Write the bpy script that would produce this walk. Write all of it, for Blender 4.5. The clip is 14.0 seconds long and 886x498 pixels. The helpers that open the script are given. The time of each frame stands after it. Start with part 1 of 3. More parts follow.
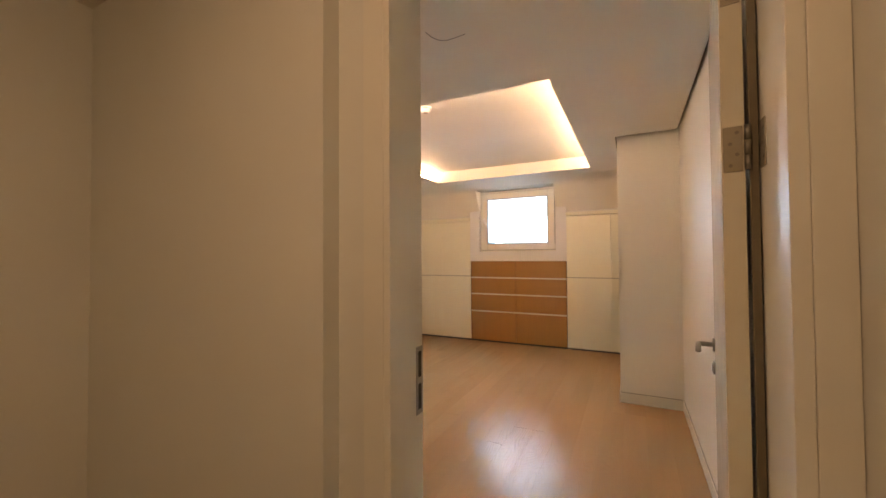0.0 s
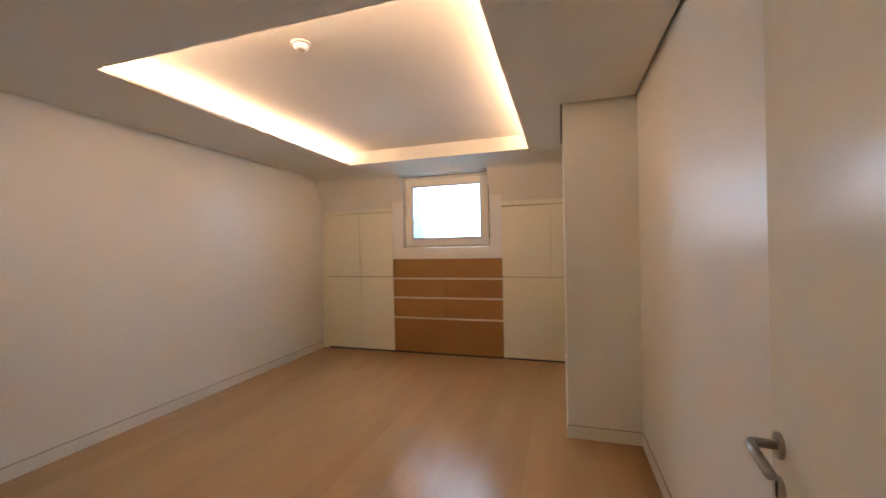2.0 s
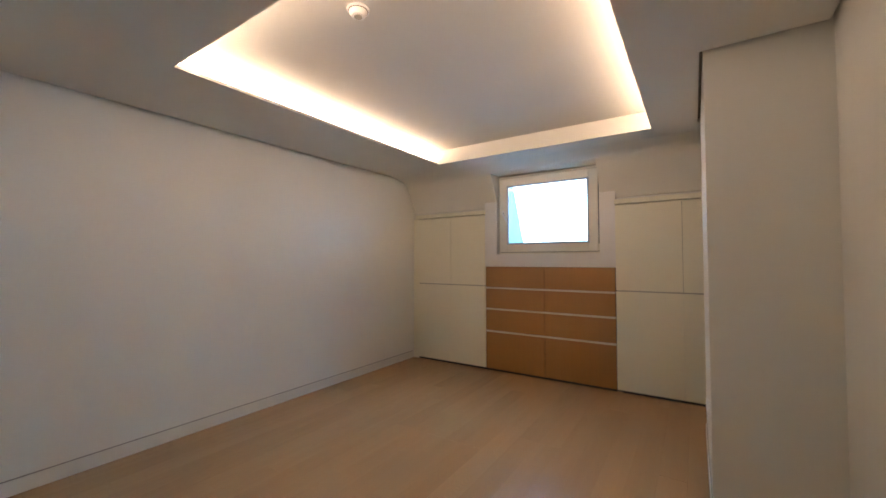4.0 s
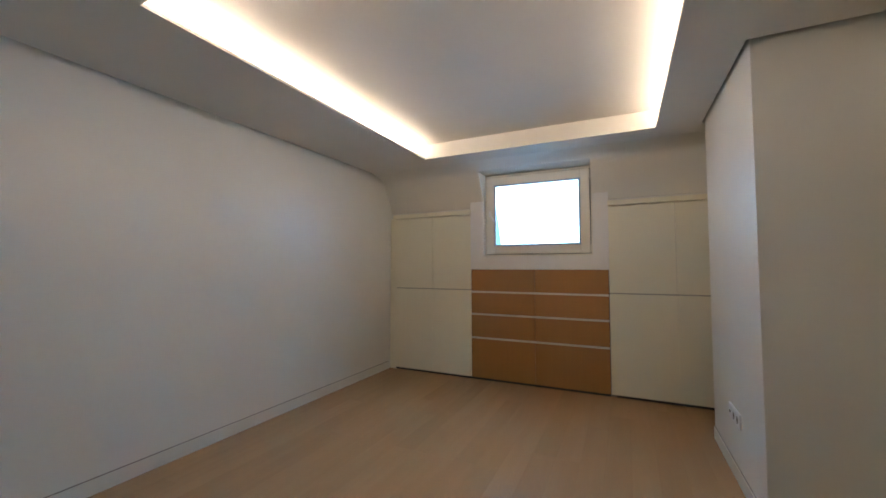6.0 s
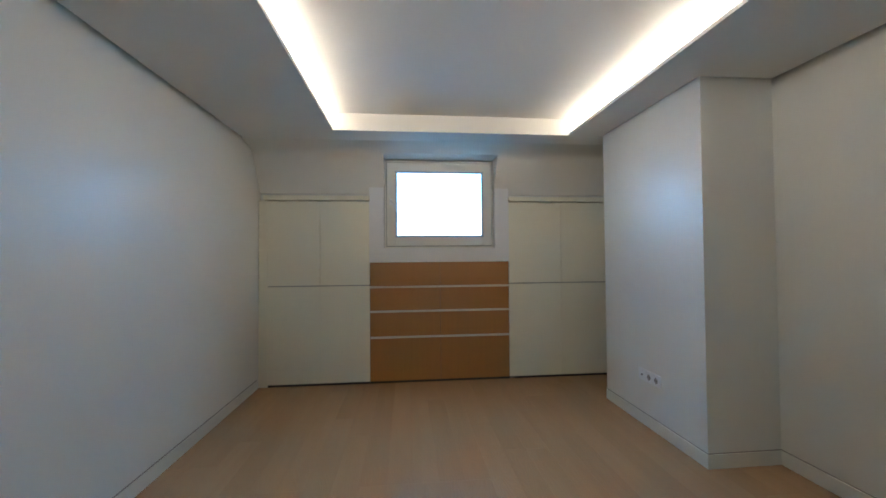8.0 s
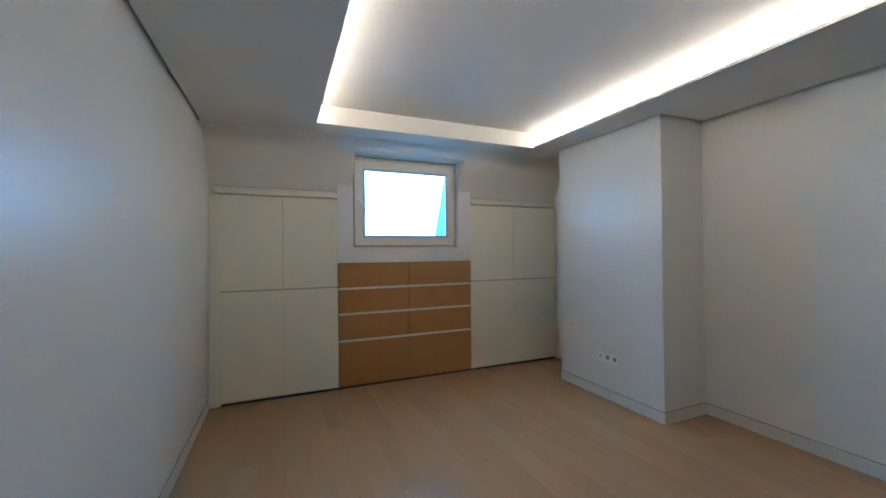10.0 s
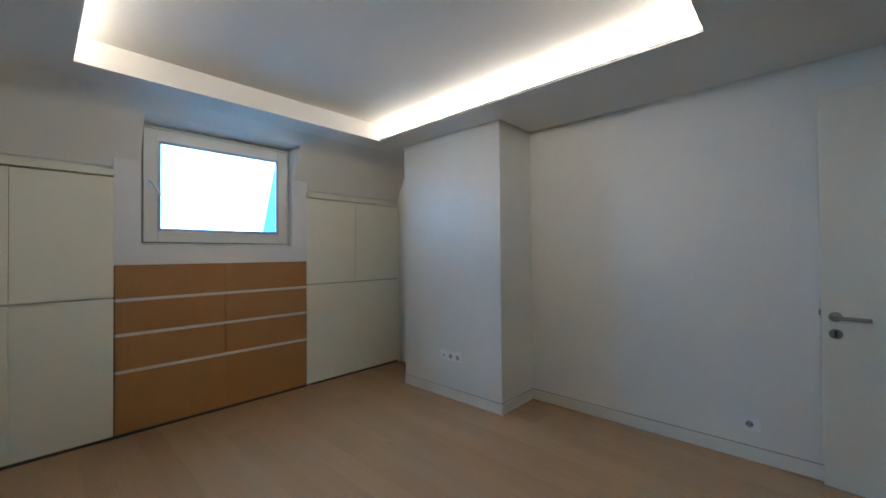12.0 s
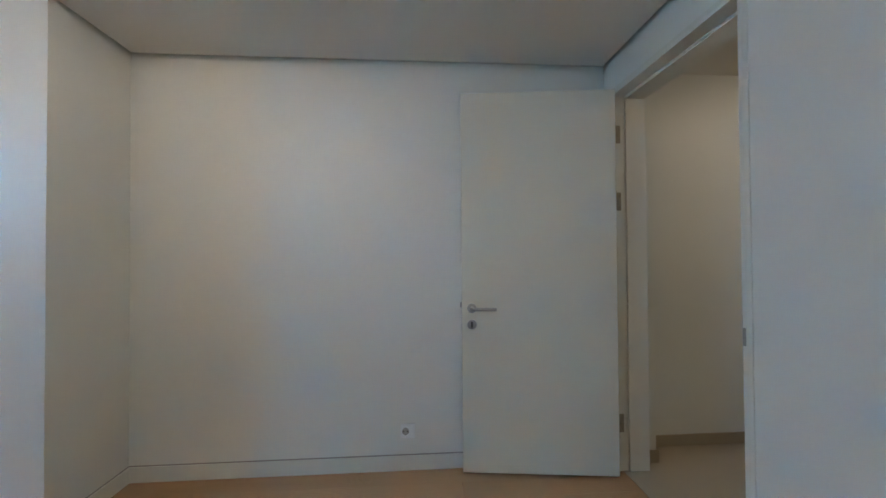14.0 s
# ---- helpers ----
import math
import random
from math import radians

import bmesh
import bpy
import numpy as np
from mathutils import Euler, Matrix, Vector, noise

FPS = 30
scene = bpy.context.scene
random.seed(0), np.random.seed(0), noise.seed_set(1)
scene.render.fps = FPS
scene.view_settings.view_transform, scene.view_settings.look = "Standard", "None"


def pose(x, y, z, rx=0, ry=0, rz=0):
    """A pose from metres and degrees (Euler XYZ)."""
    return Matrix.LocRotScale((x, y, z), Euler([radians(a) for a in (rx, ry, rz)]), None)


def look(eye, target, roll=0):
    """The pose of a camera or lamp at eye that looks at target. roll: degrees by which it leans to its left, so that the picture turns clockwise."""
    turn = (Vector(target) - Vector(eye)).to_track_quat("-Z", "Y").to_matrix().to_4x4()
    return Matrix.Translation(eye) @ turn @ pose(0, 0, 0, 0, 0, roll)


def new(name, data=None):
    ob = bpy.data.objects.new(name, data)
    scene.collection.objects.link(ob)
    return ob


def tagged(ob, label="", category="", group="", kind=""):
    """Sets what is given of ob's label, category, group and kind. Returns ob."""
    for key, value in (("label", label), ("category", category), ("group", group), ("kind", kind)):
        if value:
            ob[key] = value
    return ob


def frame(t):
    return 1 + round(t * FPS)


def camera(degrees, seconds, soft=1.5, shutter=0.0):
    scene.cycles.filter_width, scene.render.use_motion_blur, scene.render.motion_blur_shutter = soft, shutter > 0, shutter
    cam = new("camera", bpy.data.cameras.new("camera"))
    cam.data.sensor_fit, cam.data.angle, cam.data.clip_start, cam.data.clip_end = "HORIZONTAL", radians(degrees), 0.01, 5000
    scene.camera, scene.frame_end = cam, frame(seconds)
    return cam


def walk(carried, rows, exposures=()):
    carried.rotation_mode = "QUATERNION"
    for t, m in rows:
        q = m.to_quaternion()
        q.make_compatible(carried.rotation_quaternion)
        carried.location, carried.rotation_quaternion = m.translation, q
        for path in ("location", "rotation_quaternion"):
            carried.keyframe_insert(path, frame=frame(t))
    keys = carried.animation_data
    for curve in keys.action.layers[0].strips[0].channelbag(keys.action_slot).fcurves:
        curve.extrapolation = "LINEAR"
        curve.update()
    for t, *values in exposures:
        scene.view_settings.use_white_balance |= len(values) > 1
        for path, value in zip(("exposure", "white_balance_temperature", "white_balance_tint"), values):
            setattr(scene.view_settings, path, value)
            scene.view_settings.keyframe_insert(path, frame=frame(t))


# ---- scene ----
# ---- camera ----
cam = camera(98.5, 14.0, soft=1.6)
ROWS = [
    (0.0, 3.261, -1.010, 1.253, 26.37, 1.23, 0.38),
    (0.5, 3.168, -0.746, 1.278, 17.22, 0.74, 0.74),
    (1.0, 3.152, -0.503, 1.290, 15.54, 0.22, 1.01),
    (1.5, 3.174, -0.291, 1.305, 16.21, 0.18, 1.11),
    (2.0, 3.131, -0.129, 1.312, 17.24, -0.01, 1.10),
    (2.5, 3.124, 0.022, 1.305, 20.72, 0.37, 0.82),
    (3.0, 3.098, 0.160, 1.290, 24.40, 0.80, 0.55),
    (3.5, 3.097, 0.296, 1.275, 28.81, 1.24, 0.34),
    (4.0, 3.101, 0.370, 1.263, 33.37, 1.71, 0.14),
    (4.5, 3.068, 0.436, 1.249, 35.95, 2.14, -0.00),
    (5.0, 2.970, 0.444, 1.234, 35.10, 2.50, -0.05),
    (5.5, 2.811, 0.426, 1.221, 31.40, 2.72, -0.03),
    (6.0, 2.596, 0.413, 1.214, 25.41, 2.74, 0.05),
    (6.5, 2.330, 0.438, 1.214, 17.71, 2.49, 0.16),
    (7.0, 2.045, 0.505, 1.213, 9.30, 1.99, 0.34),
    (7.5, 1.750, 0.545, 1.224, 0.98, 1.69, 0.41),
    (8.0, 1.424, 0.549, 1.237, -5.42, 1.23, 0.46),
    (8.5, 1.128, 0.571, 1.251, -11.52, 0.89, 0.52),
    (9.0, 0.875, 0.596, 1.266, -15.78, 0.65, 0.57),
    (9.5, 0.681, 0.627, 1.278, -19.26, 0.51, 0.60),
    (10.0, 0.563, 0.670, 1.285, -23.02, 0.47, 0.59),
    (10.5, 0.539, 0.726, 1.283, -28.10, 0.55, 0.54),
    (11.0, 0.546, 0.794, 1.276, -33.89, 0.60, 0.47),
    (11.5, 0.594, 0.855, 1.267, -40.30, 0.80, 0.38),
    (12.0, 0.686, 0.934, 1.251, -46.95, 0.71, 0.48),
    (12.5, 0.806, 1.057, 1.235, -55.30, 0.69, 0.45),
    (13.0, 0.953, 1.112, 1.219, -67.56, 0.77, 0.29),
    (13.5, 1.197, 1.125, 1.214, -82.02, 0.83, 0.30),
    (14.0, 1.466, 1.105, 1.198, -94.04, 0.84, 0.37),
]
EXPOSURES = [
    (0.0, 0.53, 13500, 39), (0.8, 0.41, 13000, 39), (1.5, 0.22, 12500, 40), (3.0, -0.04, 10100, 35), (4.0, -0.10, 9100, 30),
    (6.5, -0.26, 7450, 20), (8.0, -0.26, 6600, 14), (10.5, -0.24, 6300, 14), (12.0, -0.33, 6350, 14), (12.8, -0.28, 6450, 15), (14.0, 0.06, 6700, 15),
]
walk(cam, [(t, pose(x, y, z, 90 + pitch, roll, yaw)) for t, x, y, z, yaw, pitch, roll in ROWS], EXPOSURES)

# ---- plan (metres) ----
XR = 3.62            # right wall
H = 2.288            # lower ceiling
HU = 2.43            # raised ceiling
YF = 4.374           # fronts of the built-in units
YB = 4.44            # wall behind them
YC = 3.985           # where the ceiling turns down into the window wall
CX, CY0, CY1 = 3.155, 2.631, 3.748      # boxed column
FX0, FX1, FY0, FY1 = 0.823, 2.838, 1.249, 3.73   # ceiling recess
OX0, OX1, OZ = 1.062, 2.459, 1.19      # chest of drawers
WX0, WX1, WZ0, WZ1 = 1.203, 2.322, 1.331, 2.236  # window opening
YW = 4.424           # room face of the window sash
DX0, DX1, DZ = 2.668, 3.53, 2.09       # door opening
YH = -0.15           # hall face of the door wall
HX, HW, HH = 3.755, 1.2, 2.33  # hall side walls and ceiling

# ---- world and light ----
world = bpy.data.worlds.new("sky")
scene.world = world
world.use_nodes = True
wn = world.node_tree
sky = wn.nodes.new("ShaderNodeTexSky")
sky.sky_type, sky.sun_disc = "NISHITA", False
sky.sun_elevation, sky.sun_rotation = radians(48), radians(150)
wn.links.new(sky.outputs[0], wn.nodes["Background"].inputs[0])
wn.nodes["Background"].inputs[1].default_value = 0.10
sun = new("sun", bpy.data.lights.new("sun", "SUN"))
sun.data.energy, sun.data.angle, sun.data.color = 3.0, radians(0.5), (1.0, 0.96, 0.9)
sun.matrix_world = look((0, 0, 12), (2.5, 6.0, 0))
LED_POWER, SKY_GLOW, HALL_POWER = 37.0, 34.5, 22.5


# ---- materials ----
def shader(name, rough=0.5, metal=0.0):
    m = bpy.data.materials.new(name)
    m.use_nodes = True
    t = m.node_tree
    b = t.nodes["Principled BSDF"]
    b.inputs["Roughness"].default_value, b.inputs["Metallic"].default_value = rough, metal
    return m, t, b


def coords(t, scale=(1, 1, 1)):
    g = t.nodes.new("ShaderNodeMapping")
    g.inputs["Scale"].default_value = scale
    geo = t.nodes.new("ShaderNodeNewGeometry")
    t.links.new(geo.outputs["Position"], g.inputs["Vector"])
    return g.outputs["Vector"]


def noise_tex(t, vec, scale, detail=4.0, rough=0.55):
    n = t.nodes.new("ShaderNodeTexNoise")
    n.inputs["Scale"].default_value, n.inputs["Detail"].default_value, n.inputs["Roughness"].default_value = scale, detail, rough
    t.links.new(vec, n.inputs["Vector"])
    return n.outputs["Fac"]


def ramp(t, fac, stops):
    r = t.nodes.new("ShaderNodeValToRGB")
    el = r.color_ramp.elements
    while len(el) < len(stops):
        el.new(0.5)
    for e, (p, c) in zip(el, stops):
        e.position, e.color = p, (*c, 1)
    t.links.new(fac, r.inputs["Fac"])
    return r.outputs["Color"]


def spread(t, fac, low, high):
    r = t.nodes.new("ShaderNodeMapRange")
    r.inputs["To Min"].default_value, r.inputs["To Max"].default_value = low, high
    t.links.new(fac, r.inputs["Value"])
    return r.outputs["Result"]


def bump(t, b, fac, strength, distance, under=None):
    n = t.nodes.new("ShaderNodeBump")
    n.inputs["Strength"].default_value, n.inputs["Distance"].default_value = strength, distance
    t.links.new(fac, n.inputs["Height"])
    if under is not None:
        t.links.new(under, n.inputs["Normal"])
    t.links.new(n.outputs["Normal"], b.inputs["Normal"])
    return n.outputs["Normal"]


def painted(name, colour, rough, wave=0.0, grain=0.15, vary=0.04, spec=0.5):
    """Paint or lacquer: faint cloudiness, roller grain and, where wave is set, slow unevenness of the surface."""
    m, t, b = shader(name, rough)
    v = coords(t)
    big = noise_tex(t, v, 0.9, 3)
    lo = [c * (1 - vary) for c in colour]
    hi = [min(1, c * (1 + vary * 0.6)) for c in colour]
    t.links.new(ramp(t, big, [(0.3, lo), (0.7, hi)]), b.inputs["Base Color"])
    fine = noise_tex(t, v, 160, 2)
    t.links.new(spread(t, noise_tex(t, v, 5, 3), rough - 0.03, rough + 0.03), b.inputs["Roughness"])
    b.inputs["Specular IOR Level"].default_value = spec
    under = bump(t, b, fine, grain, 0.0006)
    if wave:
        vw = coords(t, (1.4, 1.4, 3.5))
        bump(t, b, noise_tex(t, vw, 2.6, 2), wave, 0.02, under)
    return m


def plain(name, colour, rough=0.5, metal=0.0):
    m, t, b = shader(name, rough, metal)
    v = coords(t)
    n = noise_tex(t, v, 40, 3)
    t.links.new(ramp(t, n, [(0.3, [c * 0.93 for c in colour]), (0.7, colour)]), b.inputs["Base Color"])
    bump(t, b, noise_tex(t, v, 300, 2), 0.08, 0.0004)
    return m


def wooden(name):
    """Light oak boards: long grain along y, cathedral figure, each board of its own tone."""
    m, t, b = shader(name, 0.3)
    info = t.nodes.new("ShaderNodeObjectInfo")
    v = coords(t, (1, 1, 1))
    shift = t.nodes.new("ShaderNodeVectorMath")
    shift.operation = "MULTIPLY_ADD"
    comb = t.nodes.new("ShaderNodeCombineXYZ")
    for i in range(3):
        t.links.new(info.outputs["Random"], comb.inputs[i])
    t.links.new(comb.outputs[0], shift.inputs[0])
    shift.inputs[1].default_value = (3.0, 17.0, 9.0)
    t.links.new(v, shift.inputs[2])
    long = t.nodes.new("ShaderNodeMapping")
    long.inputs["Scale"].default_value = (14.0, 0.9, 1.0)
    t.links.new(shift.outputs[0], long.inputs["Vector"])
    warp = noise_tex(t, long.outputs[0], 1.0, 3)
    field = t.nodes.new("ShaderNodeMapping")
    field.inputs["Scale"].default_value = (9.0, 1.7, 1.0)
    t.links.new(shift.outputs[0], field.inputs["Vector"])
    rings = t.nodes.new("ShaderNodeMath")
    rings.operation = "MULTIPLY"
    t.links.new(noise_tex(t, field.outputs[0], 1.0, 1.0), rings.inputs[0])
    rings.inputs[1].default_value = 150.0
    wave = t.nodes.new("ShaderNodeMath")
    wave.operation = "SINE"
    t.links.new(rings.outputs[0], wave.inputs[0])
    patch = t.nodes.new("ShaderNodeMath")
    patch.operation = "MULTIPLY"
    t.links.new(wave.outputs[0], patch.inputs[0])
    t.links.new(spread(t, noise_tex(t, shift.outputs[0], 3.0, 1), 0.05, 1.0), patch.inputs[1])
    lines = patch.outputs[0]
    fibre = t.nodes.new("ShaderNodeMapping")
    fibre.inputs["Scale"].default_value = (220.0, 5.0, 1.0)
    t.links.new(shift.outputs[0], fibre.inputs["Vector"])
    fine = noise_tex(t, fibre.outputs[0], 1.0, 3)
    soft_field = t.nodes.new("ShaderNodeMapping")
    soft_field.inputs["Scale"].default_value = (5.0, 1.1, 1.0)
    t.links.new(shift.outputs[0], soft_field.inputs["Vector"])
    cloud = noise_tex(t, soft_field.outputs[0], 1.0, 2)
    base = ramp(t, info.outputs["Random"], [(0.0, (0.405, 0.247, 0.136)), (0.35, (0.418, 0.255, 0.141)), (0.7, (0.436, 0.267, 0.148)), (1.0, (0.410, 0.250, 0.138))])
    for fac, amount in ((cloud, 0.16), (warp, 0.11), (lines, 0.03), (fine, 0.03)):
        mix = t.nodes.new("ShaderNodeMix")
        mix.data_type, mix.blend_type = "RGBA", "MULTIPLY"
        mix.inputs["Factor"].default_value = amount
        t.links.new(base, mix.inputs["A"])
        t.links.new(ramp(t, fac, [(0.25, (0.55, 0.45, 0.36)), (0.7, (1, 1, 1))]), mix.inputs["B"])
        base = mix.outputs["Result"]
    t.links.new(base, b.inputs["Base Color"])
    t.links.new(spread(t, cloud, 0.19, 0.27), b.inputs["Roughness"])
    b.inputs["Specular IOR Level"].default_value = 0.125
    under = bump(t, b, lines, 0.75, 0.0006)
    bump(t, b, fine, 0.03, 0.0004, under)
    return m


def laminate(name, colour):
    """Warm brown decor board with a faint upright grain."""
    m, t, b = shader(name, 0.42)
    info = t.nodes.new("ShaderNodeObjectInfo")
    v = coords(t, (60, 60, 2.2))
    g = noise_tex(t, v, 1.0, 4)
    base = ramp(t, g, [(0.3, [c * 0.94 for c in colour]), (0.7, colour)])
    tone = t.nodes.new("ShaderNodeMix")
    tone.data_type, tone.blend_type = "RGBA", "MULTIPLY"
    tone.inputs["Factor"].default_value = 0.3
    t.links.new(base, tone.inputs["A"])
    t.links.new(ramp(t, info.outputs["Random"], [(0, (0.8, 0.78, 0.76)), (1, (1, 1, 1))]), tone.inputs["B"])
    t.links.new(tone.outputs["Result"], b.inputs["Base Color"])
    bump(t, b, g, 0.06, 0.0005)
    return m


def glowing(name, colour, strength):
    m, t, b = shader(name)
    e = t.nodes.new("ShaderNodeEmission")
    e.inputs[0].default_value, e.inputs[1].default_value = (*colour, 1), strength
    t.links.new(e.outputs[0], t.nodes["Material Output"].inputs[0])
    return m


M_WALL = painted("wall_paint", (0.80, 0.787, 0.728), 0.375, wave=0.06, spec=1.0)
M_CEIL = painted("ceiling_paint", (0.80, 0.77, 0.705), 0.85, spec=0.12)
M_HALL = painted("hall_paint", (0.715, 0.715, 0.66), 0.45)
M_TRIM = painted("trim_lacquer", (0.76, 0.745, 0.67), 0.35, grain=0.05)
M_LEAF = painted("door_lacquer", (0.76, 0.715, 0.595), 0.20, wave=0.26, grain=0.02, spec=0.24)
M_CREAM = painted("cream_board", (0.87, 0.83, 0.68), 0.38, grain=0.05, vary=0.02)
M_PANEL = painted("window_panel_paint", (0.84, 0.83, 0.82), 0.5)
M_PVC = painted("window_plastic", (0.80, 0.775, 0.69), 0.33, grain=0.03, vary=0.02)
M_BROWN = laminate("brown_decor", (0.38, 0.174, 0.052))
M_OAK = wooden("oak_boards")
M_STONE = painted("hall_floor_stone", (0.38, 0.31, 0.215), 0.35, vary=0.12)
M_STEEL = plain("brushed_steel", (0.36, 0.345, 0.32), 0.32, 1.0)
M_HINGE = plain("worn_hinge_steel", (0.34, 0.30, 0.235), 0.45, 0.7)
M_ALU = plain("aluminium_strip", (0.72, 0.70, 0.67), 0.42, 0.25)
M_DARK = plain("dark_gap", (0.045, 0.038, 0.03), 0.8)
M_GROOVE = plain("grey_joint", (0.22, 0.19, 0.155), 0.8)
M_RAIL = plain("grey_rail", (0.50, 0.47, 0.40), 0.6)
M_GAP_SHADE = plain("ceiling_gap_shade", (0.27, 0.235, 0.19), 0.8)
M_SLOT_SHADE = plain("slot_shade", (0.20, 0.165, 0.11), 0.6)
M_PLATE = plain("socket_plastic", (0.88, 0.88, 0.87), 0.35)
M_SASH_GAP = plain("sash_gap_shade", (0.16, 0.19, 0.22), 0.6)
M_BEAD_GLOW = plain("bead_glow", (0.46, 0.57, 0.68), 0.35)
M_SASH_SHADE = plain("sash_shade", (0.30, 0.28, 0.25), 0.7)
M_GREY_SHADE = plain("grey_shade", (0.40, 0.37, 0.33), 0.8)
M_PAVING = plain("dark_paving", (0.05, 0.05, 0.055), 0.85)
M_WELL_SHADE = plain("light_well_shade", (0.035, 0.24, 0.30), 0.8)
M_SKYGLOW = glowing("bright_outdoors", (0.235, 0.56, 1.0), SKY_GLOW)
M_LED = glowing("led_diffuser", (1.0, 0.935, 0.835), LED_POWER)
M_HALL_FILL = glowing("hall_fill_glow", (1.0, 0.88, 0.72), HALL_POWER)
M_GLASS, gt, gb = shader("window_glass", 0.0)
gb.inputs["Transmission Weight"].default_value, gb.inputs["IOR"].default_value = 1.0, 1.45
gb.inputs["Base Color"].default_value = (0.95, 0.98, 0.97, 1)


# ---- mesh helpers ----
def box(bm, x0, x1, y0, y1, z0, z1, bevel=0.0, seg=2):
    res = bmesh.ops.create_cube(bm, size=1.0)
    vs = res["verts"]
    for v in vs:
        v.co = Vector(((x0 + x1) / 2 + v.co.x * (x1 - x0), (y0 + y1) / 2 + v.co.y * (y1 - y0), (z0 + z1) / 2 + v.co.z * (z1 - z0)))
    if bevel:
        es = {e for v in vs for e in v.link_edges}
        bmesh.ops.bevel(bm, geom=list(es), offset=bevel, segments=seg, profile=0.5, affect="EDGES")
    return bm


def boxes(*dims, bevel=0.0):
    bm = bmesh.new()
    for d in dims:
        box(bm, *d, bevel=bevel)
    return bm


def extruded(bm, outline, axis, a, b):
    """A closed outline of (u, v) pairs drawn out along x, y or z from a to b."""
    def at(u, v, w):
        return {"x": (w, u, v), "y": (u, w, v), "z": (u, v, w)}[axis]
    lo = [bm.verts.new(at(u, v, a)) for u, v in outline]
    hi = [bm.verts.new(at(u, v, b)) for u, v in outline]
    n = len(outline)
    for i in range(n):
        bm.faces.new((lo[i], lo[(i + 1) % n], hi[(i + 1) % n], hi[i]))
    bm.faces.new(lo)
    bm.faces.new(hi)
    bmesh.ops.recalc_face_normals(bm, faces=bm.faces)
    return bm


def disc(bm, centre, axis, radius, depth, seg=32, bevel=0.0, r2=None):
    res = bmesh.ops.create_cone(bm, cap_ends=True, segments=seg, radius1=radius, radius2=radius if r2 is None else r2, depth=depth)
    turn = {"x": Matrix.Rotation(radians(90), 4, "Y"), "y": Matrix.Rotation(radians(-90), 4, "X"), "z": Matrix.Identity(4)}[axis]
    bmesh.ops.transform(bm, matrix=Matrix.Translation(centre) @ turn, verts=res["verts"])
    if bevel:
        es = [e for e in {e for v in res["verts"] for e in v.link_edges} if len(e.link_faces) == 2 and e.calc_face_angle() > 1.0]
        bmesh.ops.bevel(bm, geom=es, offset=bevel, segments=2, profile=0.5, affect="EDGES")
    return bm


def tube(bm, points, radius, seg=12):
    """A round bar that follows a line of points."""
    pts = [Vector(p) for p in points]
    rings = []
    for i, p in enumerate(pts):
        d = (pts[min(i + 1, len(pts) - 1)] - pts[max(i - 1, 0)]).normalized()
        q = d.to_track_quat("Z", "Y")
        rings.append([bm.verts.new(p + q @ Vector((radius * math.cos(a), radius * math.sin(a), 0))) for a in (2 * math.pi * k / seg for k in range(seg))])
    for r0, r1 in zip(rings, rings[1:]):
        for k in range(seg):
            bm.faces.new((r0[k], r0[(k + 1) % seg], r1[(k + 1) % seg], r1[k]))
    bm.faces.new(rings[0][::-1])
    bm.faces.new(rings[-1])
    return bm


def mesh_of(name, bm, material, smooth=False):
    me = bpy.data.meshes.new(name)
    if smooth:
        for f in bm.faces:
            f.smooth = True
    bm.to_mesh(me)
    bm.free()
    me.materials.append(material)
    return me


def part(name, bm, material, parent=None, label="", smooth=False):
    ob = new(name, mesh_of(name, bm, material, smooth))
    if parent is not None:
        ob.parent = parent
        ob.matrix_parent_inverse = parent.matrix_world.inverted()
    if label:
        tagged(ob, label)
    return ob


def structure(name, bm, material, label, category="", smooth=False):
    return tagged(part(name, bm, material, None, "", smooth), label, category or name.split("_")[0], "", "structure")


def thing(name, place, label, category, group=""):
    ob = new(name)
    ob.location = place
    ob.empty_display_size = 0.1
    bpy.context.view_layer.update()
    return tagged(ob, label, category, group)


# ---- shell ----
TOP = 2.62
structure("wall_west", boxes((-0.2, 0, YH, YB + 0.3, -0.1, TOP)), M_WALL, "smooth off-white painted side wall with a satin sheen", "wall")
structure("wall_east", boxes((XR, XR + 0.2, 0.0, YB + 0.3, -0.1, TOP)), M_WALL, "smooth off-white painted wall behind the open door", "wall")
structure("column", boxes((CX, XR, CY0, CY1, 0, H + 0.14)), M_WALL, "boxed-in white painted column standing out from the wall", "column")
structure("wall_south", boxes((0, DX0, YH, 0, -0.1, TOP), (DX1, HX + 0.2, YH, 0, -0.1, TOP), (DX0, DX1, YH, 0, DZ, TOP)), M_WALL,
          "off-white painted wall with the doorway to the hall", "wall")
structure("wall_north", boxes((0, WX0, YB, YB + 0.12, -0.1, TOP), (WX1, XR, YB, YB + 0.12, -0.1, TOP), (WX0, WX1, YB, YB + 0.12, -0.1, WZ0),
                              (WX0, WX1, YB, YB + 0.12, WZ1, TOP)), M_WALL, "white painted outer wall around the small high window", "wall")

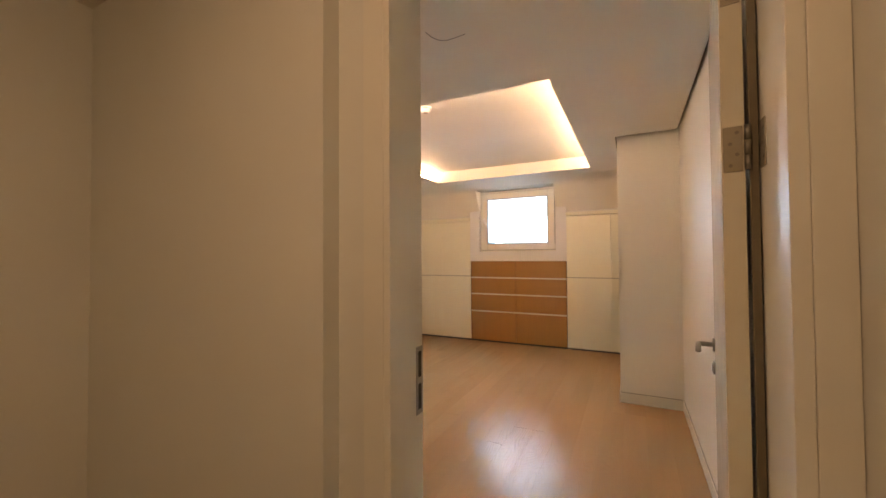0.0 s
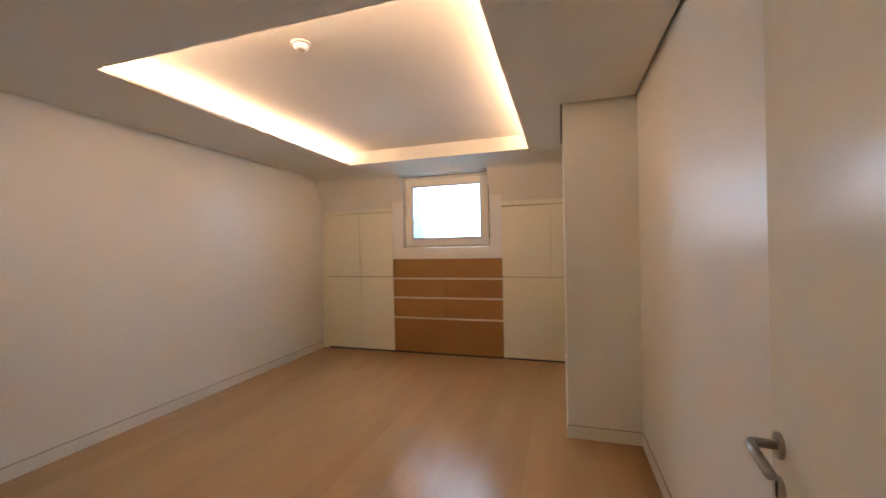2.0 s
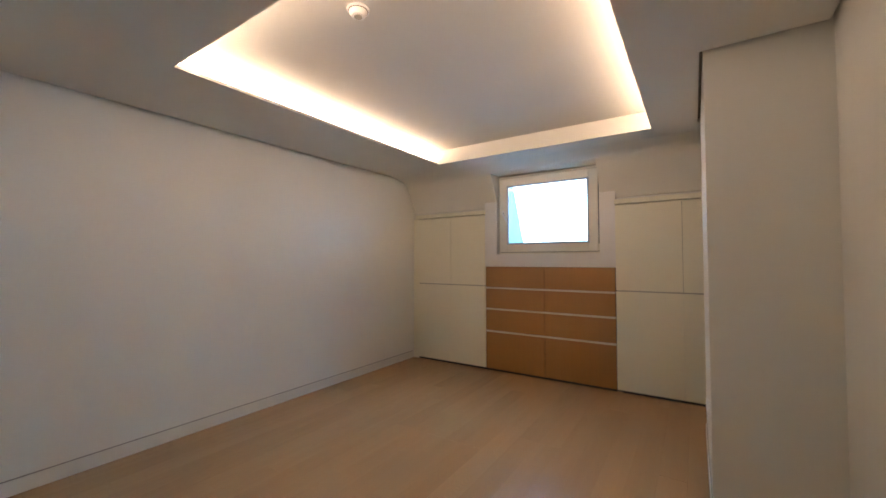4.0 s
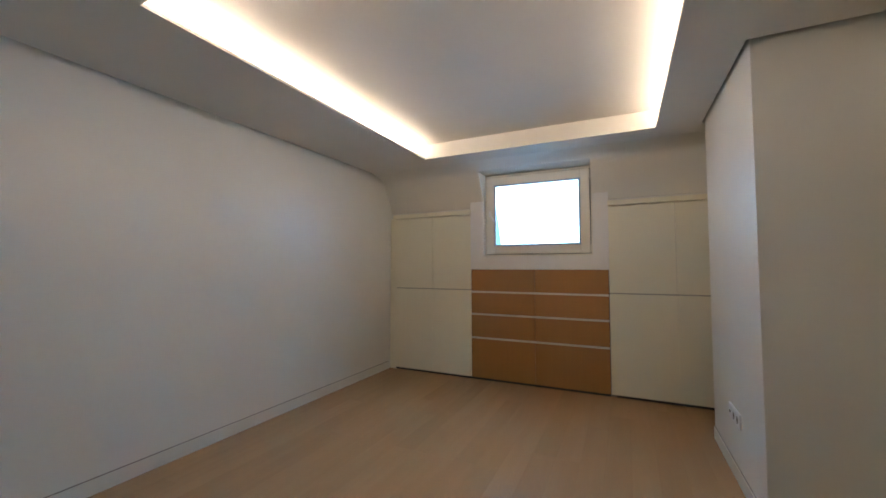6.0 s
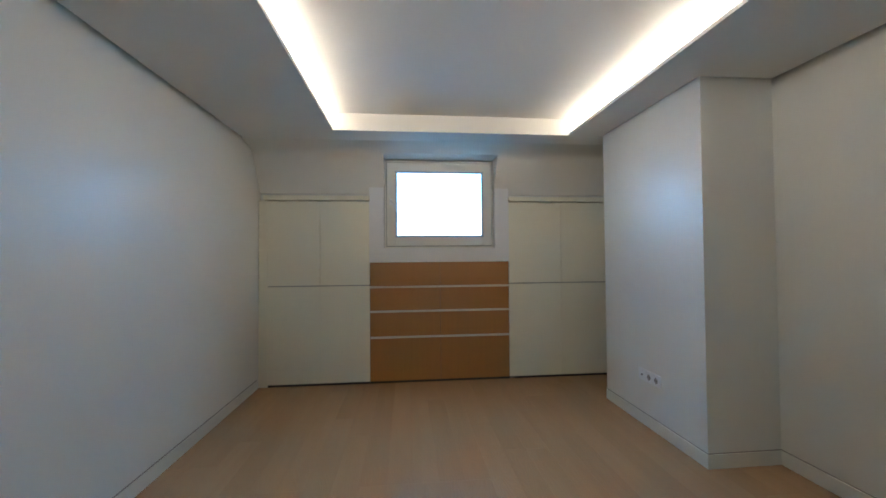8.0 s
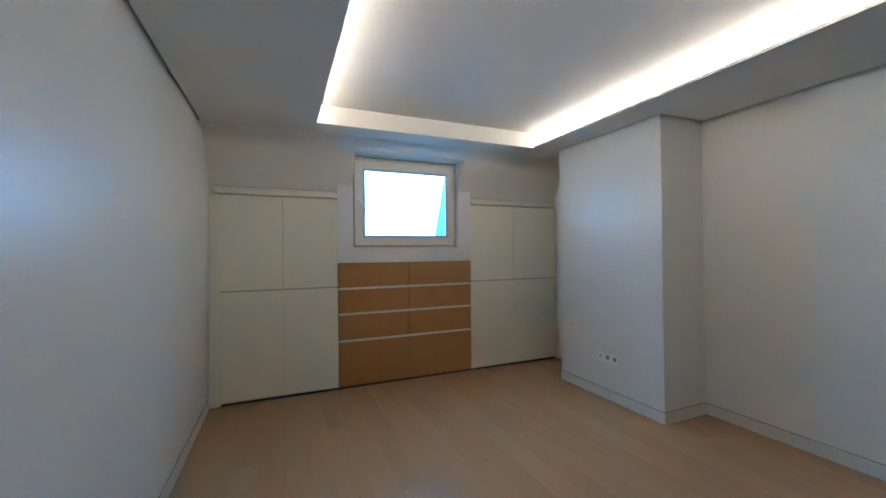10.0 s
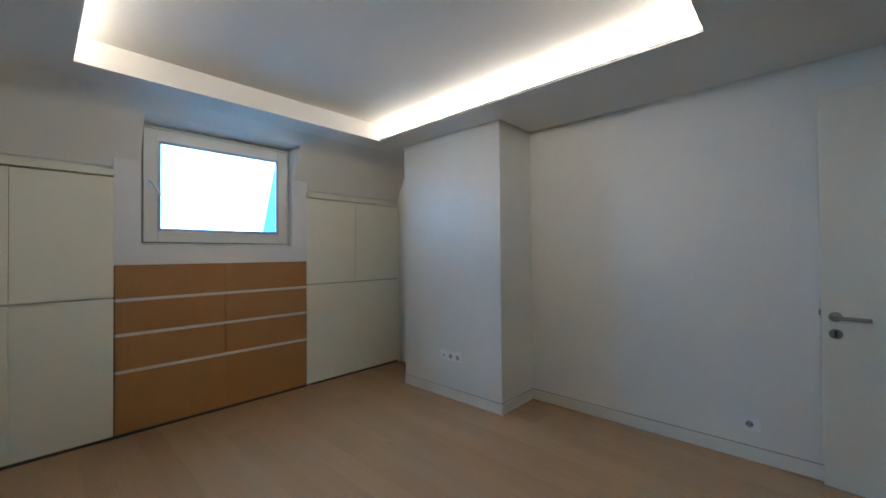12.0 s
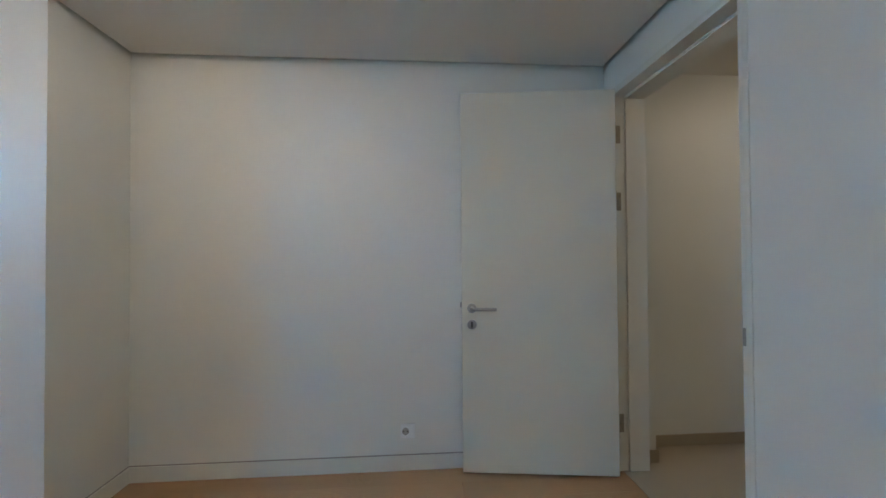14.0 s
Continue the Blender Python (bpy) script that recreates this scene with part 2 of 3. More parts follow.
# curved upper wall that leans in towards the ceiling
CURVE = [(YC, 2.288), (4.05, 2.278), (4.12, 2.264), (4.185, 2.246), (4.225, 2.222), (4.252, 2.19), (4.285, 2.125), (4.325, 2.05), (4.37, 1.965), (4.412, 1.876)]
cove = bmesh.new()
FULL = CURVE + [(YB - 0.002, 1.876), (YB - 0.002, 2.40), (YC, 2.40)]
HEAD = [p for p in CURVE if p[1] > WZ1] + [(4.202, WZ1), (YB - 0.002, WZ1), (YB - 0.002, 2.40), (YC, 2.40)]
extruded(cove, FULL, "x", 0.0, WX0)
extruded(cove, FULL, "x", WX1, XR)
extruded(cove, HEAD, "x", WX0, WX1)
for e in cove.edges:
    e.smooth = len(e.link_faces) != 2 or e.calc_face_angle() < 0.45
structure("wall_north_cove", cove, M_CEIL, "white plaster wall curving forward into the ceiling above the window", "wall", True)

# lower ceiling: four strips round the recess, held a finger's width off the walls
G = 0.016
strips = boxes((G, FX0, G, YC, H, H + 0.02), (FX1, CX - G, G, YC, H, H + 0.02), (FX0, FX1, G, FY0, H, H + 0.02), (FX0, FX1, FY1, YC, H, H + 0.02),
               (CX - G, XR - G, G, CY0 - G, H, H + 0.02), (CX - G, XR - G, CY1 + G, YC, H, H + 0.02))
structure("ceiling", strips, M_CEIL, "flat white suspended ceiling with a dark shadow gap along the walls", "ceiling")
CAV = 0.17
recess = boxes((FX0 - CAV, FX1 + CAV, FY0 - CAV, FY1, HU, HU + 0.03), (FX0 - CAV, FX1 + CAV, FY1, FY1 + 0.02, H + 0.02, HU + 0.03),
               (FX0 - CAV, FX1 + CAV, FY0 - CAV - 0.02, FY0 - CAV, H + 0.02, HU + 0.03), (FX0 - CAV - 0.02, FX0 - CAV, FY0 - CAV, FY1, H + 0.02, HU + 0.03),
               (FX1 + CAV, FX1 + CAV + 0.02, FY0 - CAV, FY1, H + 0.02, HU + 0.03))
structure("ceiling_recess", recess, M_CEIL, "raised white ceiling field with hidden light along three edges", "ceiling")
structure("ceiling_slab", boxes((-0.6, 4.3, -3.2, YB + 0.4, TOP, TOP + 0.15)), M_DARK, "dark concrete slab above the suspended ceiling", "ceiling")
# strips behind the gap, their brown colour standing in for its shade
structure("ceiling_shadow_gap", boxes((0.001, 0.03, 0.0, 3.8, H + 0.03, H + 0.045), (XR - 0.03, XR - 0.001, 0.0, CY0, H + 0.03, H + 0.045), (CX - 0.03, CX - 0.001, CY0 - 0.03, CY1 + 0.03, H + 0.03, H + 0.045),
          (CX, XR - 0.03, CY0 - 0.03, CY0 - 0.001, H + 0.03, H + 0.045), (0.03, XR - 0.03, 0.001, 0.03, H + 0.03, H + 0.045)), M_GAP_SHADE,
          "backing coloured as the shade in the gap between wall and ceiling", "ceiling trim")

# hairline crack in the ceiling near the door
crack = bmesh.new()
CR = [(2.425, 0.51), (2.43, 0.555), (2.45, 0.595), (2.485, 0.615), (2.53, 0.612), (2.58, 0.606)]
for (xa, ya), (xb, yb) in zip(CR, CR[1:]):
    d = Vector((xb - xa, yb - ya, 0)).normalized()
    nrm = Vector((-d.y, d.x, 0)) * 0.0016
    q = [Vector((xa, ya, 0)) + nrm, Vector((xb, yb, 0)) + nrm, Vector((xb, yb, 0)) - nrm, Vector((xa, ya, 0)) - nrm]
    lo = [crack.verts.new((p.x, p.y, H - 0.0012)) for p in q]
    hi = [crack.verts.new((p.x, p.y, H + 0.0005)) for p in q]
    crack.faces.new(lo[::-1])
    for i in range(4):
        crack.faces.new((lo[i], lo[(i + 1) % 4], hi[(i + 1) % 4], hi[i]))
structure("ceiling_crack", crack, M_GROOVE, "fine grey crack in the ceiling plaster", "crack")


# ---- skirting ----
def skirting(name, x0, x1, y0, y1, side, label):
    """A flush board under a grey strip that colours in its shadow line. side: the axis and way in which it stands out.
    """
    hb, pr = 0.082, 0.008
    if side in ("+x", "-x"):
        a, b = (x0, x0 + pr) if side == "+x" else (x0 - pr, x0)
        c, d = (x0, x0 + 0.003) if side == "+x" else (x0 - 0.003, x0)
        ob = structure(name, boxes((a, b, y0, y1, 0.0, hb), bevel=0.0015), M_TRIM, label, "baseboard")
        part("shadow_line", boxes((c, d, y0, y1, hb, hb + 0.006)), M_GREY_SHADE, ob, "grey strip coloured as the shadow line")
    else:
        a, b = (y0, y0 + pr) if side == "+y" else (y0 - pr, y0)
        c, d = (y0, y0 + 0.003) if side == "+y" else (y0 - 0.003, y0)
        ob = structure(name, boxes((x0, x1, a, b, 0.0, hb), bevel=0.0015), M_TRIM, label, "baseboard")
        part("shadow_line", boxes((x0, x1, c, d, hb, hb + 0.006)), M_GREY_SHADE, ob, "grey strip coloured as the shadow line")


SK = "low off-white painted skirting board with its shadow line as a grey strip"
skirting("baseboard_west", 0, 0, 0.008, YF - 0.03, "+x", SK)
skirting("baseboard_east", XR, XR, 0.02, CY0, "-x", SK)
skirting("baseboard_column_side", CX, CX, CY0 - 0.008, CY1, "-x", SK)
skirting("baseboard_column_front", CX, XR - 0.008, CY0, CY0, "-y", SK)
skirting("baseboard_south", 0.008, DX0 - 0.03, 0, 0, "+y", SK)

# ---- hall ----
structure("hall_floor", boxes((HW, HX, -3.0, -0.06, -0.06, 0.0)), M_STONE, "plain beige stone hall floor", "floor")
structure("hall_wall_east", boxes((HX, HX + 0.2, -3.0, YH - 0.001, -0.06, TOP)), M_HALL, "cream painted hall wall", "wall")
structure("hall_wall_pier", boxes((3.585, HX - 0.001, -0.265, YH - 0.001, 0.0, TOP), (HW, 2.508, -0.225, YH - 0.001, 0.0, TOP)), M_HALL, "cream wall piers either side of the recessed doorway", "wall")
structure("hall_wall_south", boxes((HW - 0.2, HX + 0.2, -3.2, -3.0, -0.06, TOP)), M_HALL, "cream painted end wall of the hall", "wall")
structure("hall_wall_west", boxes((HW - 0.2, HW, -3.0, YH - 0.001, -0.06, TOP)), M_HALL, "cream painted hall wall", "wall")
structure("hall_wall_north", boxes((2.508, DX0 - 0.01, YH - 0.012, YH - 0.001, 0.0, TOP), (DX1 + 0.01, 3.585, YH - 0.012, YH - 0.001, 0.0, TOP), (DX0 - 0.01, DX1 + 0.01, YH - 0.012, YH - 0.001, DZ, TOP)),
          M_HALL, "cream painted hall side of the door wall", "wall")
structure("hall_ceiling", boxes((HW, HX, -3.0, YH - 0.001, HH, HH + 0.03)), M_CEIL, "white hall ceiling", "ceiling")
hall_skirting = structure("hall_baseboard", boxes((HX - 0.011, HX, -3.0, -0.277, 0.0, 0.07), bevel=0.002), M_STONE, "beige stone hall skirting", "baseboard")
for d in ((3.574, 3.585, -0.276, YH - 0.025, 0.0, 0.07), (3.586, HX - 0.012, -0.276, -0.265, 0.0, 0.07), (HW + 0.011, 2.508, -0.236, -0.225, 0.0, 0.07), (2.508, 2.519, -0.236, YH - 0.025, 0.0, 0.07), (HW, HW + 0.011, -3.0, -0.237, 0.0, 0.07)):
    part("skirting_piece", boxes(d, bevel=0.002), M_STONE, hall_skirting)
structure("threshold", boxes((DX0, DX1, -0.065, -0.028, -0.02, 0.003), bevel=0.0012), M_STONE, "narrow beige threshold strip under the door", "threshold")
# unseen light, added behind the start of the walk to brighten the hall
lamp = thing("hall_fill_light", (2.85, -1.3, HH), "unseen round ceiling light added to brighten the hall", "ceiling light")
part("base", disc(bmesh.new(), (2.85, -1.3, HH - 0.01), "z", 0.16, 0.02, 32), M_PVC, lamp)
part("diffuser", disc(bmesh.new(), (2.85, -1.3, HH - 0.045), "z", 0.13, 0.05, 32, 0.015, 0.15), M_HALL_FILL, lamp, "glowing warm white diffuser of the added light")

# ---- door frame and door ----
fr = tagged(new("door_frame"), "off-white lacquered door frame with a rebate", "door frame", "", "structure")
for name, d in (("jamb", (DX0 + 0.002, DX0 + 0.022, YH - 0.0235, -0.06, 0.0, DZ - 0.03)), ("jamb", (DX1 - 0.03, DX1 - 0.002, YH - 0.0235, -0.06, 0.0, DZ - 0.03)),
                ("head", (DX0 + 0.002, DX1 - 0.002, YH - 0.0235, -0.06, DZ - 0.03, DZ - 0.002)),
                ("rebate_strip", (DX0 + 0.002, DX0 + 0.018, -0.06, 0.005, 0.0, DZ - 0.016)), ("rebate_strip", (DX1 - 0.022, DX1 - 0.002, -0.06, 0.012, 0.0, DZ - 0.016)),
                ("rebate_strip", (DX0 + 0.002, DX1 - 0.002, -0.06, 0.012, DZ - 0.016, DZ - 0.002)),
                ("casing", (DX0 - 0.063, DX0 + 0.0015, YH - 0.024, YH - 0.013, 0.0, DZ + 0.06)), ("casing", (DX1 - 0.0015, 3.584, YH - 0.024, YH - 0.013, 0.0, DZ + 0.06)),
                ("casing", (DX0 + 0.0015, DX1 - 0.0015, YH - 0.024, YH - 0.013, DZ - 0.0015, DZ + 0.06)),
                ("room_edge", (DX0 - 0.02, DX0 + 0.002, 0.0005, 0.005, 0.0, DZ + 0.02)), ("room_edge", (DX1 - 0.002, DX1 + 0.02, 0.0005, 0.012, 0.0, DZ + 0.02)),
                ("room_edge", (DX0 + 0.002, DX1 - 0.002, 0.0005, 0.012, DZ - 0.002, DZ + 0.02))):
    part(name, boxes(d, bevel=0.0015), M_TRIM, fr)
strike = part("strike_plate", boxes((DX0 + 0.0175, DX0 + 0.020, -0.034, 0.004, 0.788, 0.988), bevel=0.0008), M_STEEL, fr, "steel strike plate with two openings")
part("strike_hole", boxes((DX0 + 0.0192, DX0 + 0.0204, -0.024, -0.006, 0.898, 0.973)), M_DARK, strike, "dark latch opening")
part("strike_hole", boxes((DX0 + 0.0192, DX0 + 0.0204, -0.024, -0.006, 0.803, 0.878)), M_DARK, strike, "dark bolt opening")

part("strike_lip", boxes((DX0 + 0.004, DX0 + 0.016, 0.0052, 0.0068, 0.885, 0.945), bevel=0.0005), M_STEEL, fr, "small steel lip beside the doorway")
# added strip, coloured as the brown shade in the slot at the hinges
part("slot_filler", boxes((DX1 - 0.039, DX1 - 0.0225, 0.0165, 0.0245, 0.0, DZ - 0.02), bevel=0.002), M_SLOT_SHADE, fr, "brown strip added as the shade in the slot beside the door")
for hz in (0.265, 1.486, 1.86):
    plate = part("hinge_plate", boxes((DX1 - 0.0245, DX1 - 0.0222, -0.032, 0.004, hz - 0.05, hz + 0.05), bevel=0.0008), M_HINGE, fr, "worn steel hinge plate")
    for k in range(3):
        part("screw", disc(bmesh.new(), (DX1 - 0.0247, -0.024 + 0.012 * (k % 2), hz - 0.03 + 0.03 * k), "x", 0.004, 0.001, 12), M_GROOVE, plate)

# the leaf lies in its own axes: x along its width from the hinge, y through its thickness away from the room, z up
LW, LT, LH = 0.835, 0.042, 2.076
leaf_pose = Matrix.Translation((3.443, 0.028, 0.010)) @ Matrix.Rotation(radians(90 - 7.5), 4, "Z")
door = tagged(new("door_1"), "off-white satin lacquered flush door standing wide open", "door", "", "structure")
LEAF = part("leaf", boxes((0, LW, -LT, 0, 0, LH), bevel=0.002), M_LEAF, door)


def lever(side):
    """Steel lever handle with its rose; side is +1 on the room face."""
    y0 = 0.0 if side > 0 else -LT
    bm = bmesh.new()
    disc(bm, (LW - 0.055, y0 + side * 0.004, 0.894), "y", 0.026, 0.008, 28, 0.002)
    rose = part("rose", bm, M_STEEL, door, "round steel rose", True)
    pts = [(LW - 0.055, y0 + side * 0.008, 0.894), (LW - 0.055, y0 + side * 0.040, 0.894), (LW - 0.058, y0 + side * 0.050, 0.894), (LW - 0.066, y0 + side * 0.054, 0.894), (LW - 0.185, y0 + side * 0.054, 0.894)]
    part("handle", tube(bmesh.new(), pts, 0.0095, 16), M_STEEL, door, "brushed steel lever handle", True)
    bm = disc(bmesh.new(), (LW - 0.055, y0 + side * 0.004, 0.805), "y", 0.026, 0.008, 28, 0.002)
    esc = part("key_rose", bm, M_STEEL, door, "round steel key rose", True)
    part("key_cylinder", boxes((LW - 0.060, LW - 0.050, y0 + side * 0.004 - 0.006, y0 + side * 0.004 + 0.006, 0.788, 0.821), bevel=0.002), M_DARK, esc, "dark lock cylinder")


lever(1)
fore = part("lock_plate", boxes((LW - 0.0005, LW + 0.0015, -LT + 0.010, -0.010, 0.76, 0.98)), M_STEEL, door, "steel lock face plate")
part("latch", boxes((LW + 0.001, LW + 0.010, -LT + 0.014, -0.014, 0.895, 0.925), bevel=0.002), M_STEEL, fore)
for hz in (0.255, 1.476, 1.85):
    hinge = part("hinge", boxes((-0.0025, 0.0, -LT + 0.004, -0.003, hz - 0.05, hz + 0.05), bevel=0.0008), M_HINGE, door, "worn steel butt hinge")
    for k in range(4):
        zz = hz - 0.036 + 0.024 * k
        part("screw", disc(bmesh.new(), (-0.003, -0.016 - 0.012 * (k % 2), zz), "x", 0.004, 0.001, 12), M_GROOVE, hinge)
    for k in range(3):
        part("knuckle", disc(bmesh.new(), (-0.010, -LT - 0.004, hz - 0.033 + 0.033 * k), "z", 0.0065, 0.031, 14), M_STEEL, hinge, "", True)
door.matrix_world = leaf_pose

# ---- window ----
win = tagged(new("window_1"), "small white plastic tilting window set high in the wall", "window", "", "structure")
FZ1 = 2.214


def rim(x0, x1, z0, z1, w, y0, y1, bevel=0.003):
    return boxes((x0, x0 + w, y0, y1, z0, z1), (x1 - w, x1, y0, y1, z0, z1), (x0 + w, x1 - w, y0, y1, z0, z0 + w), (x0 + w, x1 - w, y0, y1, z1 - w, z1), bevel=bevel)


part("window_frame", rim(WX0 + 0.001, WX1 - 0.001, WZ0 + 0.001, WZ1 - 0.001, 0.058, YW + 0.03, YW + 0.088), M_PVC, win)
# rim and strip carry the shade of the reveal and sash gap in their colour
part("reveal_shade", rim(WX0 + 0.018, WX1 - 0.018, WZ0 + 0.018, FZ1 - 0.008, 0.009, YW + 0.02, YW + 0.0295, 0.0), M_SASH_SHADE, win, "rim coloured as the shade round the sash")
part("sash_gap", boxes((WX1 - 0.0235, WX1 - 0.0185, YW + 0.0185, YW + 0.0198, WZ0 + 0.03, FZ1 - 0.02)), M_SASH_GAP, win, "strip coloured as the dark gap beside the sash")
sash = part("sash", rim(WX0 + 0.024, WX1 - 0.024, WZ0 + 0.024, FZ1 - 0.014, 0.088, YW, YW + 0.019, 0.005), M_PVC, win)
# the blue of the bead is daylight bloom put into its base colour
part("glazing_bead", rim(WX0 + 0.108, WX1 - 0.108, WZ0 + 0.108, FZ1 - 0.098, 0.022, YW - 0.003, YW + 0.0185, 0.004), M_BEAD_GLOW, sash, "glazing bead with the window's blue glow in its colour")
pane = part("pane", boxes((WX0 + 0.115, WX1 - 0.115, YW + 0.02, YW + 0.026, WZ0 + 0.115, FZ1 - 0.105)), M_GLASS, win, "clear glass pane")
pane.visible_shadow = False
part("hinge_cover", boxes((WX1 - 0.022, WX1 - 0.01, YW, YW + 0.019, WZ0 + 0.03, WZ0 + 0.1), bevel=0.003), M_PVC, win)
part("hinge_cover", boxes((WX1 - 0.022, WX1 - 0.01, YW, YW + 0.019, FZ1 - 0.12, FZ1 - 0.03), bevel=0.003), M_ALU, win)
hx, hz = WX0 + 0.066, 1.80
wh = part("handle", tube(bmesh.new(), [(hx, YW - 0.001, hz), (hx, YW - 0.027, hz), (hx + 0.004, YW - 0.037, hz - 0.004), (hx + 0.012, YW - 0.039, hz - 0.02), (hx + 0.055, YW - 0.039, hz - 0.1)], 0.0105, 12), M_PLATE, win, "white window handle", True)
part("handle_plate", boxes((hx - 0.014, hx + 0.014, YW - 0.008, YW - 0.0005, hz - 0.033, hz + 0.033), bevel=0.003), M_PLATE, wh)

# outdoors: a bright light well, the bluish shade of its cheeks put into their colour
structure("backdrop", boxes((-1.5, 5.0, 6.2, 6.25, 1.33, 5.0)), M_SKYGLOW, "blindingly bright daylight outside the window", "backdrop")
for xa, xb in ((WX0 - 0.27, WX0 - 0.17), (WX1 + 0.23, WX1 + 0.33)):
    structure("light_well_cheek", extruded(bmesh.new(), [(4.53, 1.3), (5.75, 1.3), (5.25, 2.35), (4.95, 3.0), (4.53, 3.0)], "x", xa, xb), M_WELL_SHADE, "cheek wall of the light well outside, coloured blue-green for its shade", "wall")
structure("ground", boxes((-60, 64, 4.53, 130, 0.8, 1.32)), M_PAVING, "dark paving outside the window", "ground")

# ---- built-in units under the window wall ----
panel = structure("window_panel", boxes((OX0 - 0.008, WX0, YF, YB - 0.003, OZ, 1.935), (WX1, OX1 + 0.008, YF, YB - 0.003, OZ, 1.935), (WX0, WX1, YF, YB - 0.003, OZ, WZ0)), M_PANEL,
                  "white painted panel framing the window", "panel")


def unit(name, x0, x1, split, label, stile_left, stile_right):
    """A shallow cream wall unit: carcass, two upper and two lower doors, top board, plinth."""
    u = thing(name, ((x0 + x1) / 2, YF + 0.02, 0.0), label, "cabinet", "cream built-in cabinets")
    # body coloured dark to put shade into the gaps between the doors
    part("body", boxes((x0 + 0.002, x1 - 0.002, YF + 0.0195, YB - 0.003, 0.0, 1.79)), M_GROOVE, u)
    part("top_board", boxes((x0 + (0.055 if stile_left else 0.002), x1 - (0.042 if stile_right else 0.002), YF - 0.026, YB - 0.003, 1.803, 1.847), bevel=0.0015), M_CREAM, u)
    part("plinth", boxes((x0 + 0.05, x1 - 0.002, YF + 0.004, YF + 0.0185, 0.0, 0.022)), M_DARK, u, "dark recessed plinth")
    part("grip_rail", boxes((x0 + 0.01, x1 - 0.01, YF + 0.012, YF + 0.0185, 0.95, 0.98)), M_RAIL, u, "grey grip rail between the doors")
    a, b = x0 + 0.004, x1 - 0.004
    if stile_left:
        part("stile", boxes((a, a + 0.085, YF + 0.001, YF + 0.0185, 0.0, 1.80), bevel=0.001), M_CREAM, u)
        a += 0.0862
    if stile_right:
        part("stile", boxes((b - 0.03, b, YF + 0.001, YF + 0.0185, 0.0, 1.80), bevel=0.001), M_CREAM, u)
        b -= 0.0312
    for p, q in ((a, split - 0.0013), (split + 0.0013, b)):
        part("door", boxes((p, q, YF, YF + 0.0185, 0.972, 1.795), bevel=0.0012), M_CREAM, u)
    for p, q in ((a, split - 0.0004), (split + 0.0004, b)):
        part("door", boxes((p, q, YF, YF + 0.0185, 0.022, 0.959), bevel=0.0005), M_CREAM, u)
    return u


unit("cabinet", 0.0, OX0, 0.58, "low cream cabinet with flush handleless doors", True, False)
unit("cabinet", OX1, XR, 3.014, "low cream cabinet with flush handleless doors running behind the column", False, True)

chest = thing("chest_of_drawers", ((OX0 + OX1) / 2, YF + 0.02, 0.0), "built-in warm brown chest of drawers with pale grip strips", "chest of drawers")
# near-black body gives the gaps between drawer fronts their shade
part("body", boxes((OX0 + 0.001, OX1 - 0.001, YF + 0.0195, YB - 0.003, 0.0, OZ - 0.002)), M_DARK, chest)
part("plinth", boxes((OX0 + 0.001, OX1 - 0.001, YF + 0.004, YF + 0.0185, 0.0, 0.022)), M_DARK, chest, "dark recessed plinth")
mid = 1.757
for z0, z1 in ((0.022, 0.437), (0.459, 0.692), (0.714, 0.934), (0.956, OZ - 0.003)):
    for xa, xb in ((OX0 + 0.002, mid - 0.0018), (mid + 0.0018, OX1 - 0.002)):
        part("drawer_front", boxes((xa, xb, YF, YF + 0.0185, z0, z1), bevel=0.001), M_BROWN, chest)
for z in (0.448, 0.703, 0.945):
    part("grip_strip", boxes((OX0 + 0.002, OX1 - 0.002, YF - 0.006, YF + 0.018, z - 0.010, z + 0.010), bevel=0.002), M_ALU, chest, "pale aluminium grip strip")


# ---- cove lights ----
def cove_light(x0, x1, y0, y1):
    c = thing("cove_light", ((x0 + x1) / 2, (y0 + y1) / 2, H + 0.02), "slim white light strip hidden in the ceiling recess", "cove light", "hidden ceiling lights")
    part("housing", boxes((x0, x1, y0, y1, H + 0.0203, H + 0.042), bevel=0.002), M_PVC, c)
    part("diffuser", boxes((x0 + 0.003, x1 - 0.003, y0 + 0.003, y1 - 0.003, H + 0.0422, H + 0.07), bevel=0.004), M_LED, c, "glowing white diffuser")


for y0, y1 in ((FY0 - 0.06, 2.404), (2.406, FY1 - 0.02)):
    cove_light(FX0 - 0.099, FX0 - 0.071, y0, y1)
    cove_light(FX1 + 0.071, FX1 + 0.099, y0, y1)
for x0, x1 in ((FX0 - 0.06, 1.829), (1.831, FX1 + 0.06)):
    cove_light(x0, x1, FY0 - 0.099, FY0 - 0.071)

# ---- small fittings ----
smoke = thing("smoke_detector", (1.82, 1.605, HU), "round white smoke detector on the raised ceiling", "smoke detector")
part("base", disc(bmesh.new(), (1.82, 1.605, HU - 0.007), "z", 0.051, 0.012, 40, 0.003), M_PLATE, smoke, "", True)
part("body", disc(bmesh.new(), (1.82, 1.605, HU - 0.0255), "z", 0.031, 0.024, 40, 0.004, 0.044), M_PLATE, smoke, "", True)
part("grille", disc(bmesh.new(), (1.82, 1.605, HU - 0.0128), "z", 0.045, 0.002, 40), M_GROOVE, smoke, "grey ring slot")
part("sensor_cap", disc(bmesh.new(), (1.82, 1.605, HU - 0.0395), "z", 0.019, 0.005, 32, 0.002), M_RAIL, smoke, "grey sensor cap", True)


